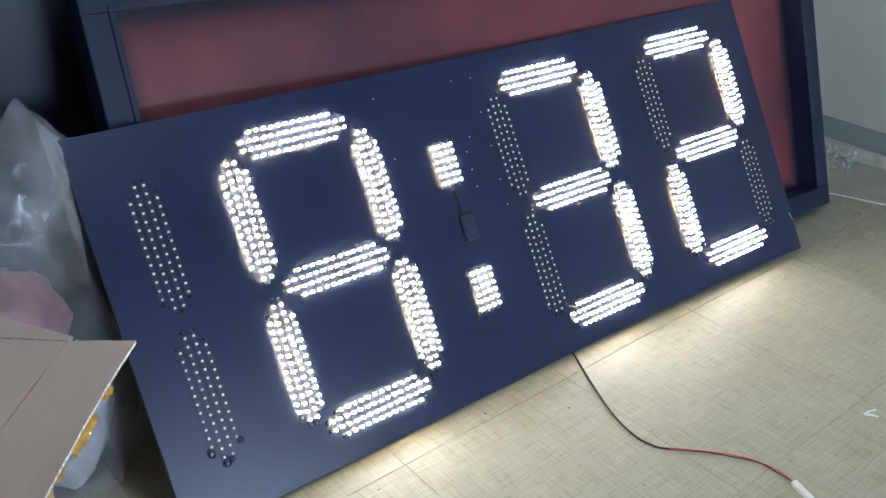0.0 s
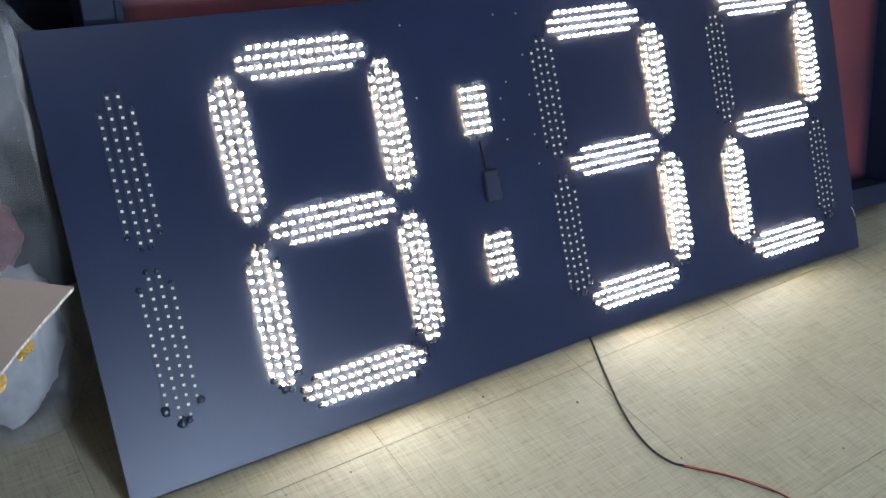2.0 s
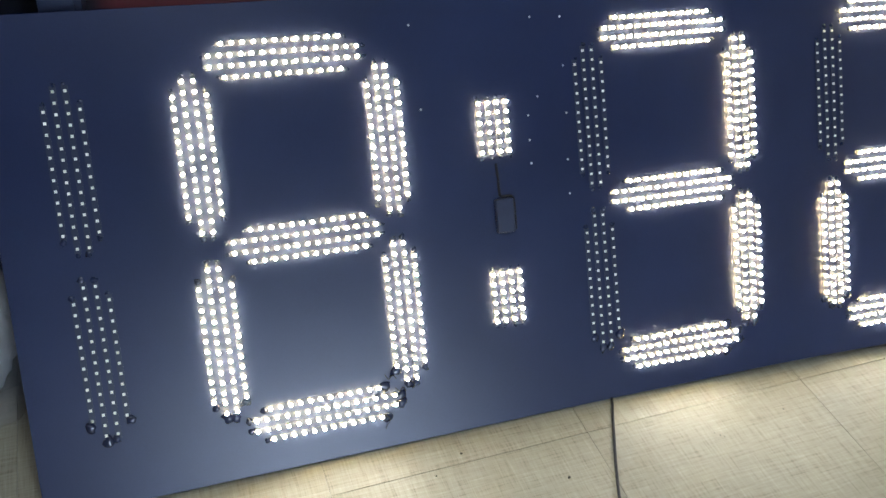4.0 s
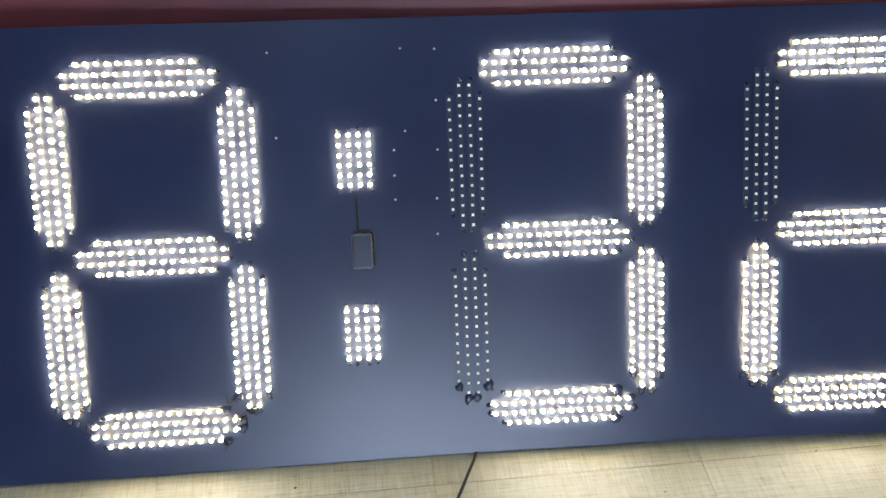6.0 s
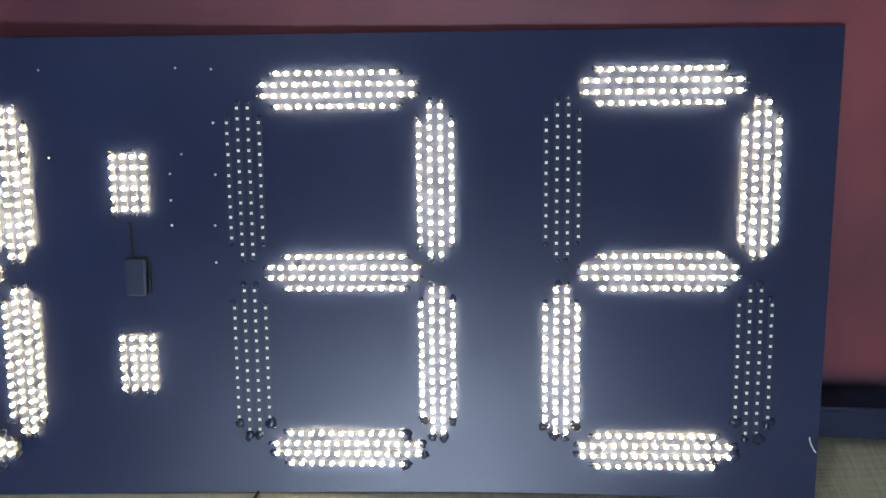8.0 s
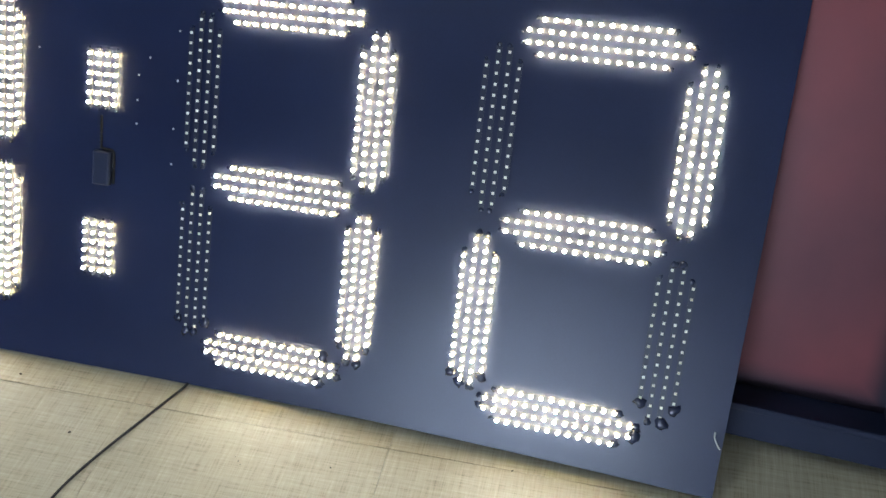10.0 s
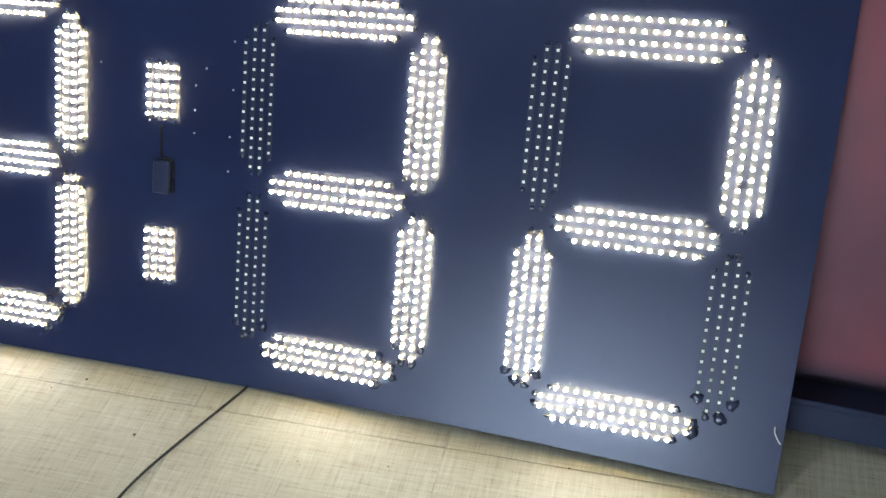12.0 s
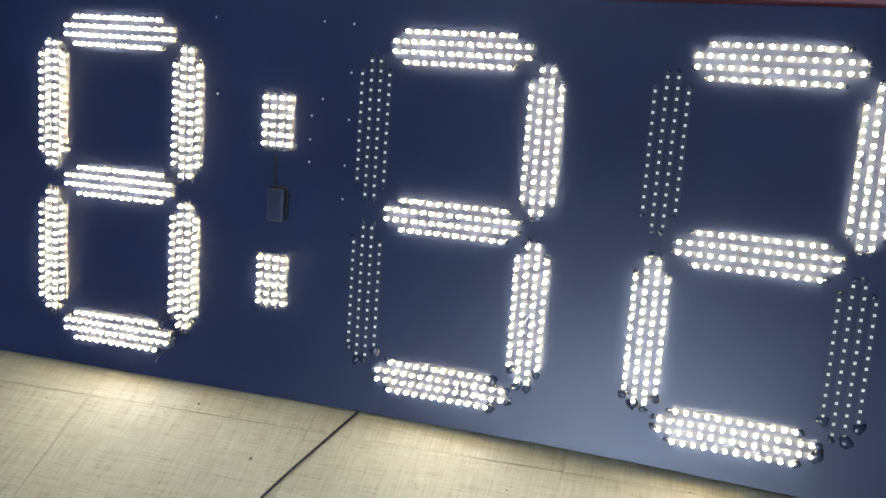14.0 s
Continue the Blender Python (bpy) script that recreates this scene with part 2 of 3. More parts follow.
def box(lo, hi, bevel=0.0, segs=1, bm=None):
    bm = bm or bmesh.new()
    lo, hi = Vector(lo), Vector(hi)
    made = bmesh.ops.create_cube(bm, size=1.0, matrix=Matrix.Translation((lo + hi) / 2) @ Matrix.Diagonal((*(hi - lo), 1)))
    if bevel:
        edges = {e for v in made["verts"] for e in v.link_edges}
        bmesh.ops.bevel(bm, geom=list(edges), offset=bevel, segments=segs, affect="EDGES", profile=0.5)
    return bm


def smooth(ob):
    for p in ob.data.polygons:
        p.use_smooth = True
    return ob


def glide(points, steps=8):
    """A smooth curve through points (Catmull-Rom)."""
    pts = [Vector(p) for p in points]
    pts = [2 * pts[0] - pts[1], *pts, 2 * pts[-1] - pts[-2]]
    out = []
    for a, b, c, d in zip(pts, pts[1:], pts[2:], pts[3:]):
        for k in range(steps):
            u = k / steps
            out.append(0.5 * (2 * b + (c - a) * u + (2 * a - 5 * b + 4 * c - d) * u * u + (3 * b - a - 3 * c + d) * u ** 3))
    return out + [pts[-2]]


def tube(points, radius, sides=8, flat=1.0, bm=None):
    bm = bm or bmesh.new()
    rings = []
    for i, p in enumerate(points):
        ahead = (points[min(i + 1, len(points) - 1)] - points[max(i - 1, 0)]).normalized()
        side = ahead.cross(Vector((0, 0, 1)))
        side = side.normalized() if side.length > 1e-4 else Vector((1, 0, 0))
        up = side.cross(ahead)
        rings.append([bm.verts.new(p + radius * (math.cos(a) * side * flat + math.sin(a) * up)) for a in (2 * math.pi * k / sides for k in range(sides))])
    for r, q in zip(rings, rings[1:]):
        for k in range(sides):
            bm.faces.new((r[k], r[(k + 1) % sides], q[(k + 1) % sides], q[k]))
    bm.faces.new(rings[0][::-1])
    bm.faces.new(rings[-1])
    bmesh.ops.recalc_face_normals(bm, faces=bm.faces)
    return bm


def lump(size, rough, seed, cuts=3, squash=0.0):
    """A rounded, wrinkled body that sits on z = 0."""
    bm = bmesh.new()
    bmesh.ops.create_icosphere(bm, subdivisions=cuts, radius=1.0)
    for v in bm.verts:
        k = 1 + rough * noise.fractal(v.co * 1.7 + Vector((seed, 2 * seed, 0)), 0.8, 2.1, 5)
        k += 0.35 * rough * abs(noise.noise(v.co * 6 + Vector((0, seed, seed))))
        v.co = Vector((v.co.x * size[0] * k, v.co.y * size[1] * k, v.co.z * size[2] * k))
    low = min(v.co.z for v in bm.verts)
    for v in bm.verts:
        v.co.z = max(v.co.z - low - squash, 0)
    return bm


# ---- room ----
WX, EX, SY, NY, TOP = -3.1, 1.825, -3.4, 0.67, 2.75
floor = tagged(part("floor", box((WX - 0.1, SY - 0.1, -0.10), (EX + 0.1, NY + 0.1, -0.0035)), SCREED), "beige linen-patterned vinyl tile floor with thin dark joints", "floor", kind="structure")
east = tagged(part("wall_east", box((EX, SY, -0.02), (EX + 0.15, NY, TOP)), WALL), "plain pale grey-green painted wall above grey skirting", "wall", kind="structure")
tagged(part("wall_west", box((WX - 0.15, SY, -0.02), (WX, NY, TOP)), FAR_WALL), "plain unseen wall, darkened to cut bounced light", "wall", kind="structure")
tagged(part("wall_north", box((WX - 0.15, NY, -0.02), (EX + 0.15, NY + 0.15, TOP)), WALL), "plain pale grey-green painted wall", "wall", kind="structure")
# added, out of view: low opening and glowing panel that the sign board reflects
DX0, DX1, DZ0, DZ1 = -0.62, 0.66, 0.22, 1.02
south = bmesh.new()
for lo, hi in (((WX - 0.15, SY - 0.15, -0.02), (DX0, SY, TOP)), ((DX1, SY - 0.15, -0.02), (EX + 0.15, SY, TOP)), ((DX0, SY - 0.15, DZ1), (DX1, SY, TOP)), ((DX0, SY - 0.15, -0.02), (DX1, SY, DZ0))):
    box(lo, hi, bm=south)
tagged(part("wall_south", south, FAR_WALL), "plain unseen darkened wall with an added low opening", "wall", kind="structure")
tagged(part("backdrop", box((DX0 - 0.2, SY - 0.25, DZ0 - 0.2), (DX1 + 0.2, SY - 0.20, DZ1 + 0.2)), SHEEN_GLOW), "unseen glowing panel added for the sheen low on the sign board", "backdrop", kind="structure")
window = tagged(new("added_opening"), "added low white-framed opening around the unseen sheen panel", "window", kind="structure")
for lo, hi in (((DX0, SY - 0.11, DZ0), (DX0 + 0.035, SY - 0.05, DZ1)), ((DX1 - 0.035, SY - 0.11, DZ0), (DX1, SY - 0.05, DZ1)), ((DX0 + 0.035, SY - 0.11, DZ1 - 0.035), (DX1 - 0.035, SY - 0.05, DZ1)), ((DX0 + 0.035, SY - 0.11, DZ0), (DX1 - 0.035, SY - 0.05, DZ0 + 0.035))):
    part("added_opening_frame", box(lo, hi, 0.004), WHITE, window)
part("added_opening_sill", box((DX0 - 0.03, SY - 0.05, DZ0 - 0.028), (DX1 + 0.03, SY + 0.05, DZ0 - 0.002), 0.004), WHITE, window)
tagged(part("ceiling", box((WX - 0.15, SY - 0.15, TOP), (EX + 0.15, NY + 0.15, TOP + 0.12)), FAR_CEILING), "plain unseen ceiling, darkened to cut bounced light", "ceiling", kind="structure")
tagged(part("baseboard", box((EX - 0.012, SY, 0.0), (EX - 0.0005, NY, 0.085), 0.003), SKIRT), "grey skirting board along the wall", "baseboard", kind="structure")


def ceiling_light(x, y):
    t = thing("ceiling_light", "white slim ceiling light with a glowing diffuser", "ceiling light", pose(x, y, TOP))
    part("frame", box((-0.14, -0.62, -0.035), (0.14, 0.62, 0.0), 0.006), WHITE, t)
    part("diffuser", box((-0.11, -0.58, -0.041), (0.11, 0.58, -0.036)), TUBE, t, "glowing white diffuser")


ceiling_light(-0.45, -0.75)

# ---- LED sign ----
P = 1 / 60
SIGN_W0, SIGN_W1, SIGN_H = -0.9680, 0.9220, 0.755
sign = thing("led_clock_sign", "black board clock sign with lit white segment digits, leaning back", "clock sign", pose(0, 0, 0.0004, -LEAN, 0, 0))


def bow(u):
    """How far the thin board bends forward at its ends."""
    return -(0.0225 * (math.sqrt(u * u + 0.0124) - 0.1114) + 0.006 * u)


bm = bmesh.new()
cuts = []
for k in range(41):
    f = k / 40
    u = SIGN_W0 + (SIGN_W1 - SIGN_W0) * f
    low = 0.0085 * max(0.0, 1 - ((f - 0.70) / 0.29) ** 2) if f > 0.70 else 0.0085 * max(0.0, f / 0.70) ** 2
    out = 0.0115 * max(0.0, f - 0.5) * 2
    cuts.append([bm.verts.new((u + out * z / SIGN_H, y + bow(u), z)) for y, z in ((0.001, low), (0.0, low + 0.001), (0.0, SIGN_H - 0.001), (0.001, SIGN_H), (0.012, SIGN_H), (0.012, low))])
for a, b in zip(cuts, cuts[1:]):
    for k in range(6):
        bm.faces.new((a[k], a[(k + 1) % 6], b[(k + 1) % 6], b[k]))
bm.faces.new(cuts[0])
bm.faces.new(cuts[-1][::-1])
bmesh.ops.recalc_face_normals(bm, faces=bm.faces)
part("board", bm, PAINT, sign, "satin black painted board, slightly dusty")


def led_mesh(lit):
    """A square package; a lit one carries a shallow lens cup that overhangs it, with an added glow underneath for the
    halo, an unlit one shows its phosphor window.
    """
    bm = bmesh.new()
    half = 0.0023 if lit else 0.0021
    if not lit:
        box((-half, -0.0023, -half), (half, -0.0007, half), bm=bm)
        bm.faces.new([bm.verts.new((0.0018 * math.cos(a), -0.00245, 0.0018 * math.sin(a))) for a in (2 * math.pi * k / 8 for k in range(8))]).material_index = 1
        bm.faces.new([bm.verts.new((0.0004 * math.cos(a), -0.00255, 0.0004 * math.sin(a))) for a in (2 * math.pi * k / 6 for k in range(6))]).material_index = 2
        return bm
    box((-half, -0.0048, -half), (half, -0.0007, half), bm=bm)
    r, sides = 0.0035, 8
    rings = []
    for rr, yy in ((0.62, -0.0046), (1.0, -0.0049), (0.72, -0.0060)):
        rings.append([bm.verts.new((r * rr * math.cos(a), yy, r * rr * math.sin(a))) for a in (2 * math.pi * k / sides for k in range(sides))])
    core = bm.verts.new((0, -0.0053, 0))
    for a, b in zip(rings, rings[1:]):
        for k in range(sides):
            bm.faces.new((a[k], a[(k + 1) % sides], b[(k + 1) % sides], b[k])).material_index = 2 if a is rings[1] else 3
    for k in range(sides):
        bm.faces.new((rings[-1][k], rings[-1][(k + 1) % sides], core)).material_index = 1
    return bm


def keep_mesh(name, bm, mats):
    me = bpy.data.meshes.new(name)
    bm.to_mesh(me)
    bm.free()
    for mt in mats:
        me.materials.append(mt)
    return me


LED_ON = keep_mesh("lit_led", led_mesh(True), [PACKAGE, LIT, LIT_SIDE, HALO_GLOW])
LED_OFF = keep_mesh("unlit_led", led_mesh(False), [PACKAGE, PHOSPHOR, PCB])
STRIPS = {}


def strip_mesh(count):
    """A strip board for a number of LEDs, along local z, first LED at z = 0 and the rest below."""
    if count not in STRIPS:
        bm = bmesh.new()
        box((-0.0046, -0.0007, -(count - 0.5) * P), (0.0046, 0.0, 0.5 * P), bm=bm)
        STRIPS[count] = keep_mesh("led_strip", bm, [PCB])
    return STRIPS[count]


BLOBS = []
for k in range(4):
    bm = lump((0.0075, 0.0045, 0.0065), 0.55, 3.1 * k + 1, 2)
    for v in bm.verts:
        v.co.z -= 0.006
    BLOBS.append(keep_mesh("glue_blob", bm, [GLUE]))
    for poly in BLOBS[-1].polygons:
        poly.use_smooth = True


def strip(u, v, count, lit, along_x, glue=1.0):
    """One strip whose first LED is at (u, v); it runs downward, or to the right where along_x."""
    ob = new("led_strip", strip_mesh(count))
    ob.parent = sign
    ob.matrix_basis = pose(u, bow(u) - 0.0006, v, 0, -90 if along_x else 0, 0)
    if along_x:
        ob.matrix_basis = Matrix.Translation((u, bow(u) - 0.0008, v)) @ pose(0, 0, 0, 0, 0, math.degrees(math.atan((bow(u + count * P) - bow(u)) / (count * P)))) @ pose(0, 0, 0, 0, -90, 0)
    mesh = LED_ON if lit else LED_OFF
    for k in range(count):
        led = new("led", mesh)
        led.parent = ob
        led.matrix_basis = pose(random.uniform(-3e-4, 3e-4), 0, -k * P, 0, random.uniform(-4, 4), 0)
    for end, grow in ((0.62 * P, 0.8), (-(count - 0.36) * P, 1.4 if glue > 0.9 else 1.0)):
        blob = new("glue_blob", random.choice(BLOBS))
        blob.parent = ob
        s = glue * grow * random.uniform(0.55, 0.95)
        blob.matrix_basis = pose(random.uniform(-0.002, 0.002), -0.0006, end, 0, random.uniform(0, 360), 0) @ Matrix.Diagonal((s, s * 0.7, s, 1))


def column_segment(u, v, lit, shift, glue):
    """Upright bar of four strips; (u, v) is the first LED of its second strip."""
    for k, (n, down) in enumerate(((12, shift), (15, 0), (15, 0), (12, shift))):
        strip(u + (k - 1) * P * 1.02, v - down * P, n, lit, False, glue)


def row_segment(u, v, lit, shift, glue):
    """Level bar of four strips; (u, v) is the first LED of its second strip."""
    for k, (n, over) in enumerate(((12, shift), (15, 0), (15, 0), (12, shift))):
        strip(u + over * P, v - (k - 1) * P * 1.03, n, lit, True, glue)


TOP_V, MID_V, LOW_V, END_V = 0.6415, 0.4088, 0.3488, 0.1155


def digit(u, on):
    if "a" in on or len(on) > 3:
        row_segment(u + 2.6 * P, TOP_V + 2.12 * P, "a" in on, 1.28, 0.6)
        row_segment(u + 2.7 * P, MID_V - 1.33 * P, "g" in on, 1.72, 0.6)
        row_segment(u + 2.7 * P, END_V - 1.40 * P, "d" in on, 1.45, 1.05)
        column_segment(u, TOP_V, "f" in on, 1.37, 0.7)
        column_segment(u, LOW_V, "e" in on, 1.72, 1.0)
    column_segment(u + 18.25 * P, TOP_V, "b" in on, 1.70, 0.7)
    column_segment(u + 18.25 * P, LOW_V, "c" in on, 1.40, 1.0)


digit(-70.05 * P, "")
digit(-40.85 * P, "abcdefg")
digit(0.0, "abcdg")
digit(30.2 * P, "abged")
for v in (0.5665, 0.2705):
    for k in range(4):
        strip(-0.2040 + k * P, v, 6, True, False, 0.5)

# small fittings on the board
bm = box((-0.190, -0.012, 0.342), (-0.156, -0.001, 0.402), 0.004, 3)
part("sensor_box", bm, PLASTIC, sign, "small black plastic sensor box")
part("sensor_wire", tube(glide([(-0.180, -0.002, 0.463), (-0.179, -0.003, 0.440), (-0.1785, -0.003, 0.412), (-0.175, -0.003, 0.4055), (-0.160, -0.003, 0.4045), (-0.1535, -0.003, 0.399), (-0.1525, -0.003, 0.375), (-0.1528, -0.003, 0.346)], 5), 0.0024, 7), RUBBER, sign, "thin black sensor wire")
SCREW = bmesh.new()
bmesh.ops.create_uvsphere(SCREW, u_segments=8, v_segments=4, radius=0.0021)
for v in SCREW.verts:
    v.co.y *= 0.5
SCREW = keep_mesh("screw", SCREW, [STEEL])
for u, v in ((-0.092, 0.570), (-0.112, 0.539), (-0.039, 0.537), (-0.113, 0.4965), (-0.113, 0.456), (-0.043, 0.4555), (-0.044, 0.395), (-0.0385, 0.7025), (-0.095, 0.705), (-0.312, 0.704), (-0.305, 0.566), (-0.039, 0.619)):
    s = new("screw", SCREW)
    s.parent = sign
    s.matrix_basis = pose(u, bow(u) - 0.0004, v, 0, random.uniform(0, 90), 0)
part("loose_wire", tube(glide([(0.9088, bow(0.91) - 0.002, 0.110), (0.9092, bow(0.91) - 0.006, 0.102), (0.9155, bow(0.91) - 0.004, 0.090), (0.9200, bow(0.91) - 0.002, 0.084)], 5), 0.0011, 6), NYLON, sign, "short bent white wire end")

for run in (((-0.416, 0.131), (-0.411, 0.122), (-0.402, 0.126), (-0.397, 0.120)), ((-0.400, 0.104), (-0.393, 0.098), (-0.386, 0.103), (-0.382, 0.096)), ((-0.423, 0.062), (-0.415, 0.052), (-0.421, 0.041), (-0.424, 0.036)), ((-0.372, 0.112), (-0.366, 0.105), (-0.369, 0.098))):
    part("stray_wire", tube(glide([(u, bow(u) - 0.003 - 0.003 * (k % 2), v) for k, (u, v) in enumerate(run)], 5), 0.0008, 6), RUBBER, sign, "thin dark wire end")

# ---- red display behind the sign ----
FLEAN, FYAW, FX1, FY, FZ, FW, FH, BEZ, DEEP, THICK = 19.0, -3.0, 1.228, 0.080, 0.034, 2.11, 0.915, 0.062, 0.066, 0.100
hw, hh = FW / 2, FH / 2
display = thing("red_display", "large dark-framed display with a glossy red face, leaning against the wall", "display", pose(FX1 - hw * math.cos(radians(FYAW)), FY - hw * math.sin(radians(FYAW)), FZ, -FLEAN, 0, FYAW))
for nm, lo, hi in (("bezel_bottom", (-hw, 0, 0), (hw, THICK, BEZ)), ("bezel_top", (-hw, 0, FH - BEZ), (hw, THICK, FH)), ("bezel_side", (-hw, 0, BEZ), (-hw + BEZ, THICK, FH - BEZ)), ("bezel_side", (hw - BEZ, 0, BEZ), (hw, THICK, FH - BEZ))):
    part(nm, box(lo, hi, 0.003, 2), FRAME_PAINT, display)
for lo, hi in (((-hw + BEZ - 0.012, -0.004, BEZ - 0.012), (hw - BEZ + 0.012, 0.012, BEZ)), ((-hw + BEZ - 0.012, -0.004, FH - BEZ), (hw - BEZ + 0.012, 0.012, FH - BEZ + 0.012)), ((-hw + BEZ - 0.012, -0.004, BEZ), (-hw + BEZ, 0.012, FH - BEZ)), ((hw - BEZ, -0.004, BEZ), (hw - BEZ + 0.012, 0.012, FH - BEZ))):
    part("bead", box(lo, hi, 0.003, 2), FRAME_PAINT, display)
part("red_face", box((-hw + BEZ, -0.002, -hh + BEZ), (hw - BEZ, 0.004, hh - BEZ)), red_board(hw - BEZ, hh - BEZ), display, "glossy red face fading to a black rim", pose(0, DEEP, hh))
part("back_cover", box((-hw + 0.01, THICK + 0.001, 0.02), (hw - 0.01, THICK + 0.012, FH - 0.01), 0.003), FRAME_PAINT, display)

# ---- dark board standing behind ----
board = thing("black_board", "tall dark navy board standing against the wall", "board", pose(-1.45, 0.625, 0.002, 0, 0, 0))
part("sheet", box((-0.95, 0, 0), (0.95, 0.03, 1.75), 0.003), DARK_SHEET, board)
part("edge_strip", box((-0.14, -0.008, 0.0), (-0.10, -0.001, 1.75), 0.002), FRAME_PAINT, board)

# ---- carton ----
ang = math.degrees(math.atan2(0.76, 0.65))
carton = thing("cardboard_carton", "brown cardboard carton with a wide overhanging lid flap and torn tape", "carton", pose(-1.095, 0.012, 0, 0, 0, ang))
# local x runs along the long side towards its far end, local y away from the flap
L, Wd, H = 0.46, 0.34, 0.474
part("body", box((-L, 0.050, 0.0), (-0.045, Wd, H), 0.004, 2), CARD_SIDE, carton)
lid = bmesh.new()
for lo, hi in (((-L - 0.01, 0.001, H), (0.002, Wd + 0.01, H + 0.005)),):
    box(lo, hi, 0.0008, 1, lid)
part("lid", lid, CARD, carton, "greyish brown cardboard lid")


def flap(pts, thick, steps=14, curl=0.012, seed=0.0):
    """A cardboard sheet over the four corners, slightly curled, with a ragged outer edge."""
    bm = bmesh.new()
    a, b, c, d = (Vector(p) for p in pts)
    tops, lows = [], []
    for i in range(steps + 1):
        u = i / steps
        row_t, row_l = [], []
        for j in range(5):
            w = j / 4
            p = (a.lerp(b, u)).lerp(d.lerp(c, u), w)
            p.z += curl * w * w * math.sin(3.0 * u + seed) + 0.0015 * noise.noise(p * 30)
            if j == 4:
                p += (c - b).normalized() * 0.0035 * noise.noise(Vector((u * 40, seed, 1)))
            row_t.append(bm.verts.new(p + Vector((0, 0, thick))))
            row_l.append(bm.verts.new(p))
        tops.append(row_t)
        lows.append(row_l)
    for i in range(steps):
        for j in range(4):
            bm.faces.new((tops[i][j], tops[i][j + 1], tops[i + 1][j + 1], tops[i + 1][j]))
            bm.faces.new((lows[i][j], lows[i + 1][j], lows[i + 1][j + 1], lows[i][j + 1]))
        for j in (0, 4):
            f = bm.faces.new((tops[i][j], tops[i + 1][j], lows[i + 1][j], lows[i][j]))
            f.material_index = 1
    for i in (0, steps):
        for j in range(4):
            f = bm.faces.new((tops[i][j], lows[i][j], lows[i][j + 1], tops[i][j + 1]))
            f.material_index = 1
    bmesh.ops.recalc_face_normals(bm, faces=bm.faces)
    return bm


part("flap", flap([(-L - 0.01, -0.001, H), (0.003, -0.001, H), (0.006, -0.104, H + 0.002), (-L - 0.02, -0.125, H + 0.002)], 0.005, 40), [CARD, CARD_EDGE], carton, "overhanging flap with a pale torn corrugated edge")
part("end_flap", flap([(0.0035, 0.0, H + 0.0005), (0.0035, Wd - 0.02, H + 0.0005), (0.112, Wd - 0.02, H + 0.004), (0.010, -0.006, H + 0.001)], 0.005, 14, 0.004, 1.0), [CARD, CARD_EDGE], carton)


def tape_scrap(x0, x1, drop, seed):
    bm = bmesh.new()
    rows = []
    for i in range(9):
        u = i / 8
        row = []
        for j in range(6):
            w = j / 5
            k = noise.noise(Vector((u * 4, w * 3, seed)))
            y = -0.092 - 0.016 * min(1, 2.2 * w) - 0.012 * w * abs(k)
            z = H + 0.0085 - drop * max(0, w - 0.35) * (0.85 + 0.6 * abs(noise.noise(Vector((u * 5, seed, 0)))))
            row.append(bm.verts.new((x0 + (x1 - x0) * u + 0.006 * k, y + 0.010 * (1 - w) * (w < 0.05), z)))
        rows.append(row)
    for r, q in zip(rows, rows[1:]):
        for j in range(5):
            bm.faces.new((r[j], r[j + 1], q[j + 1], q[j]))
    bmesh.ops.solidify(bm, geom=bm.faces[:], thickness=0.0006)
    return bm


part("tape", tape_scrap(-0.236, -0.158, 0.030, 1.0), TAPE, carton, "torn amber packing tape")
part("tape", tape_scrap(-0.132, -0.102, 0.016, 4.0), TAPE, carton, "torn amber packing tape")
part("tape", tape_scrap(-0.30, -0.255, 0.016, 7.0), TAPE, carton, "torn amber packing tape")

# ---- polythene bag and what it holds ----
BAGX, BAGY = -1.165, 0.360


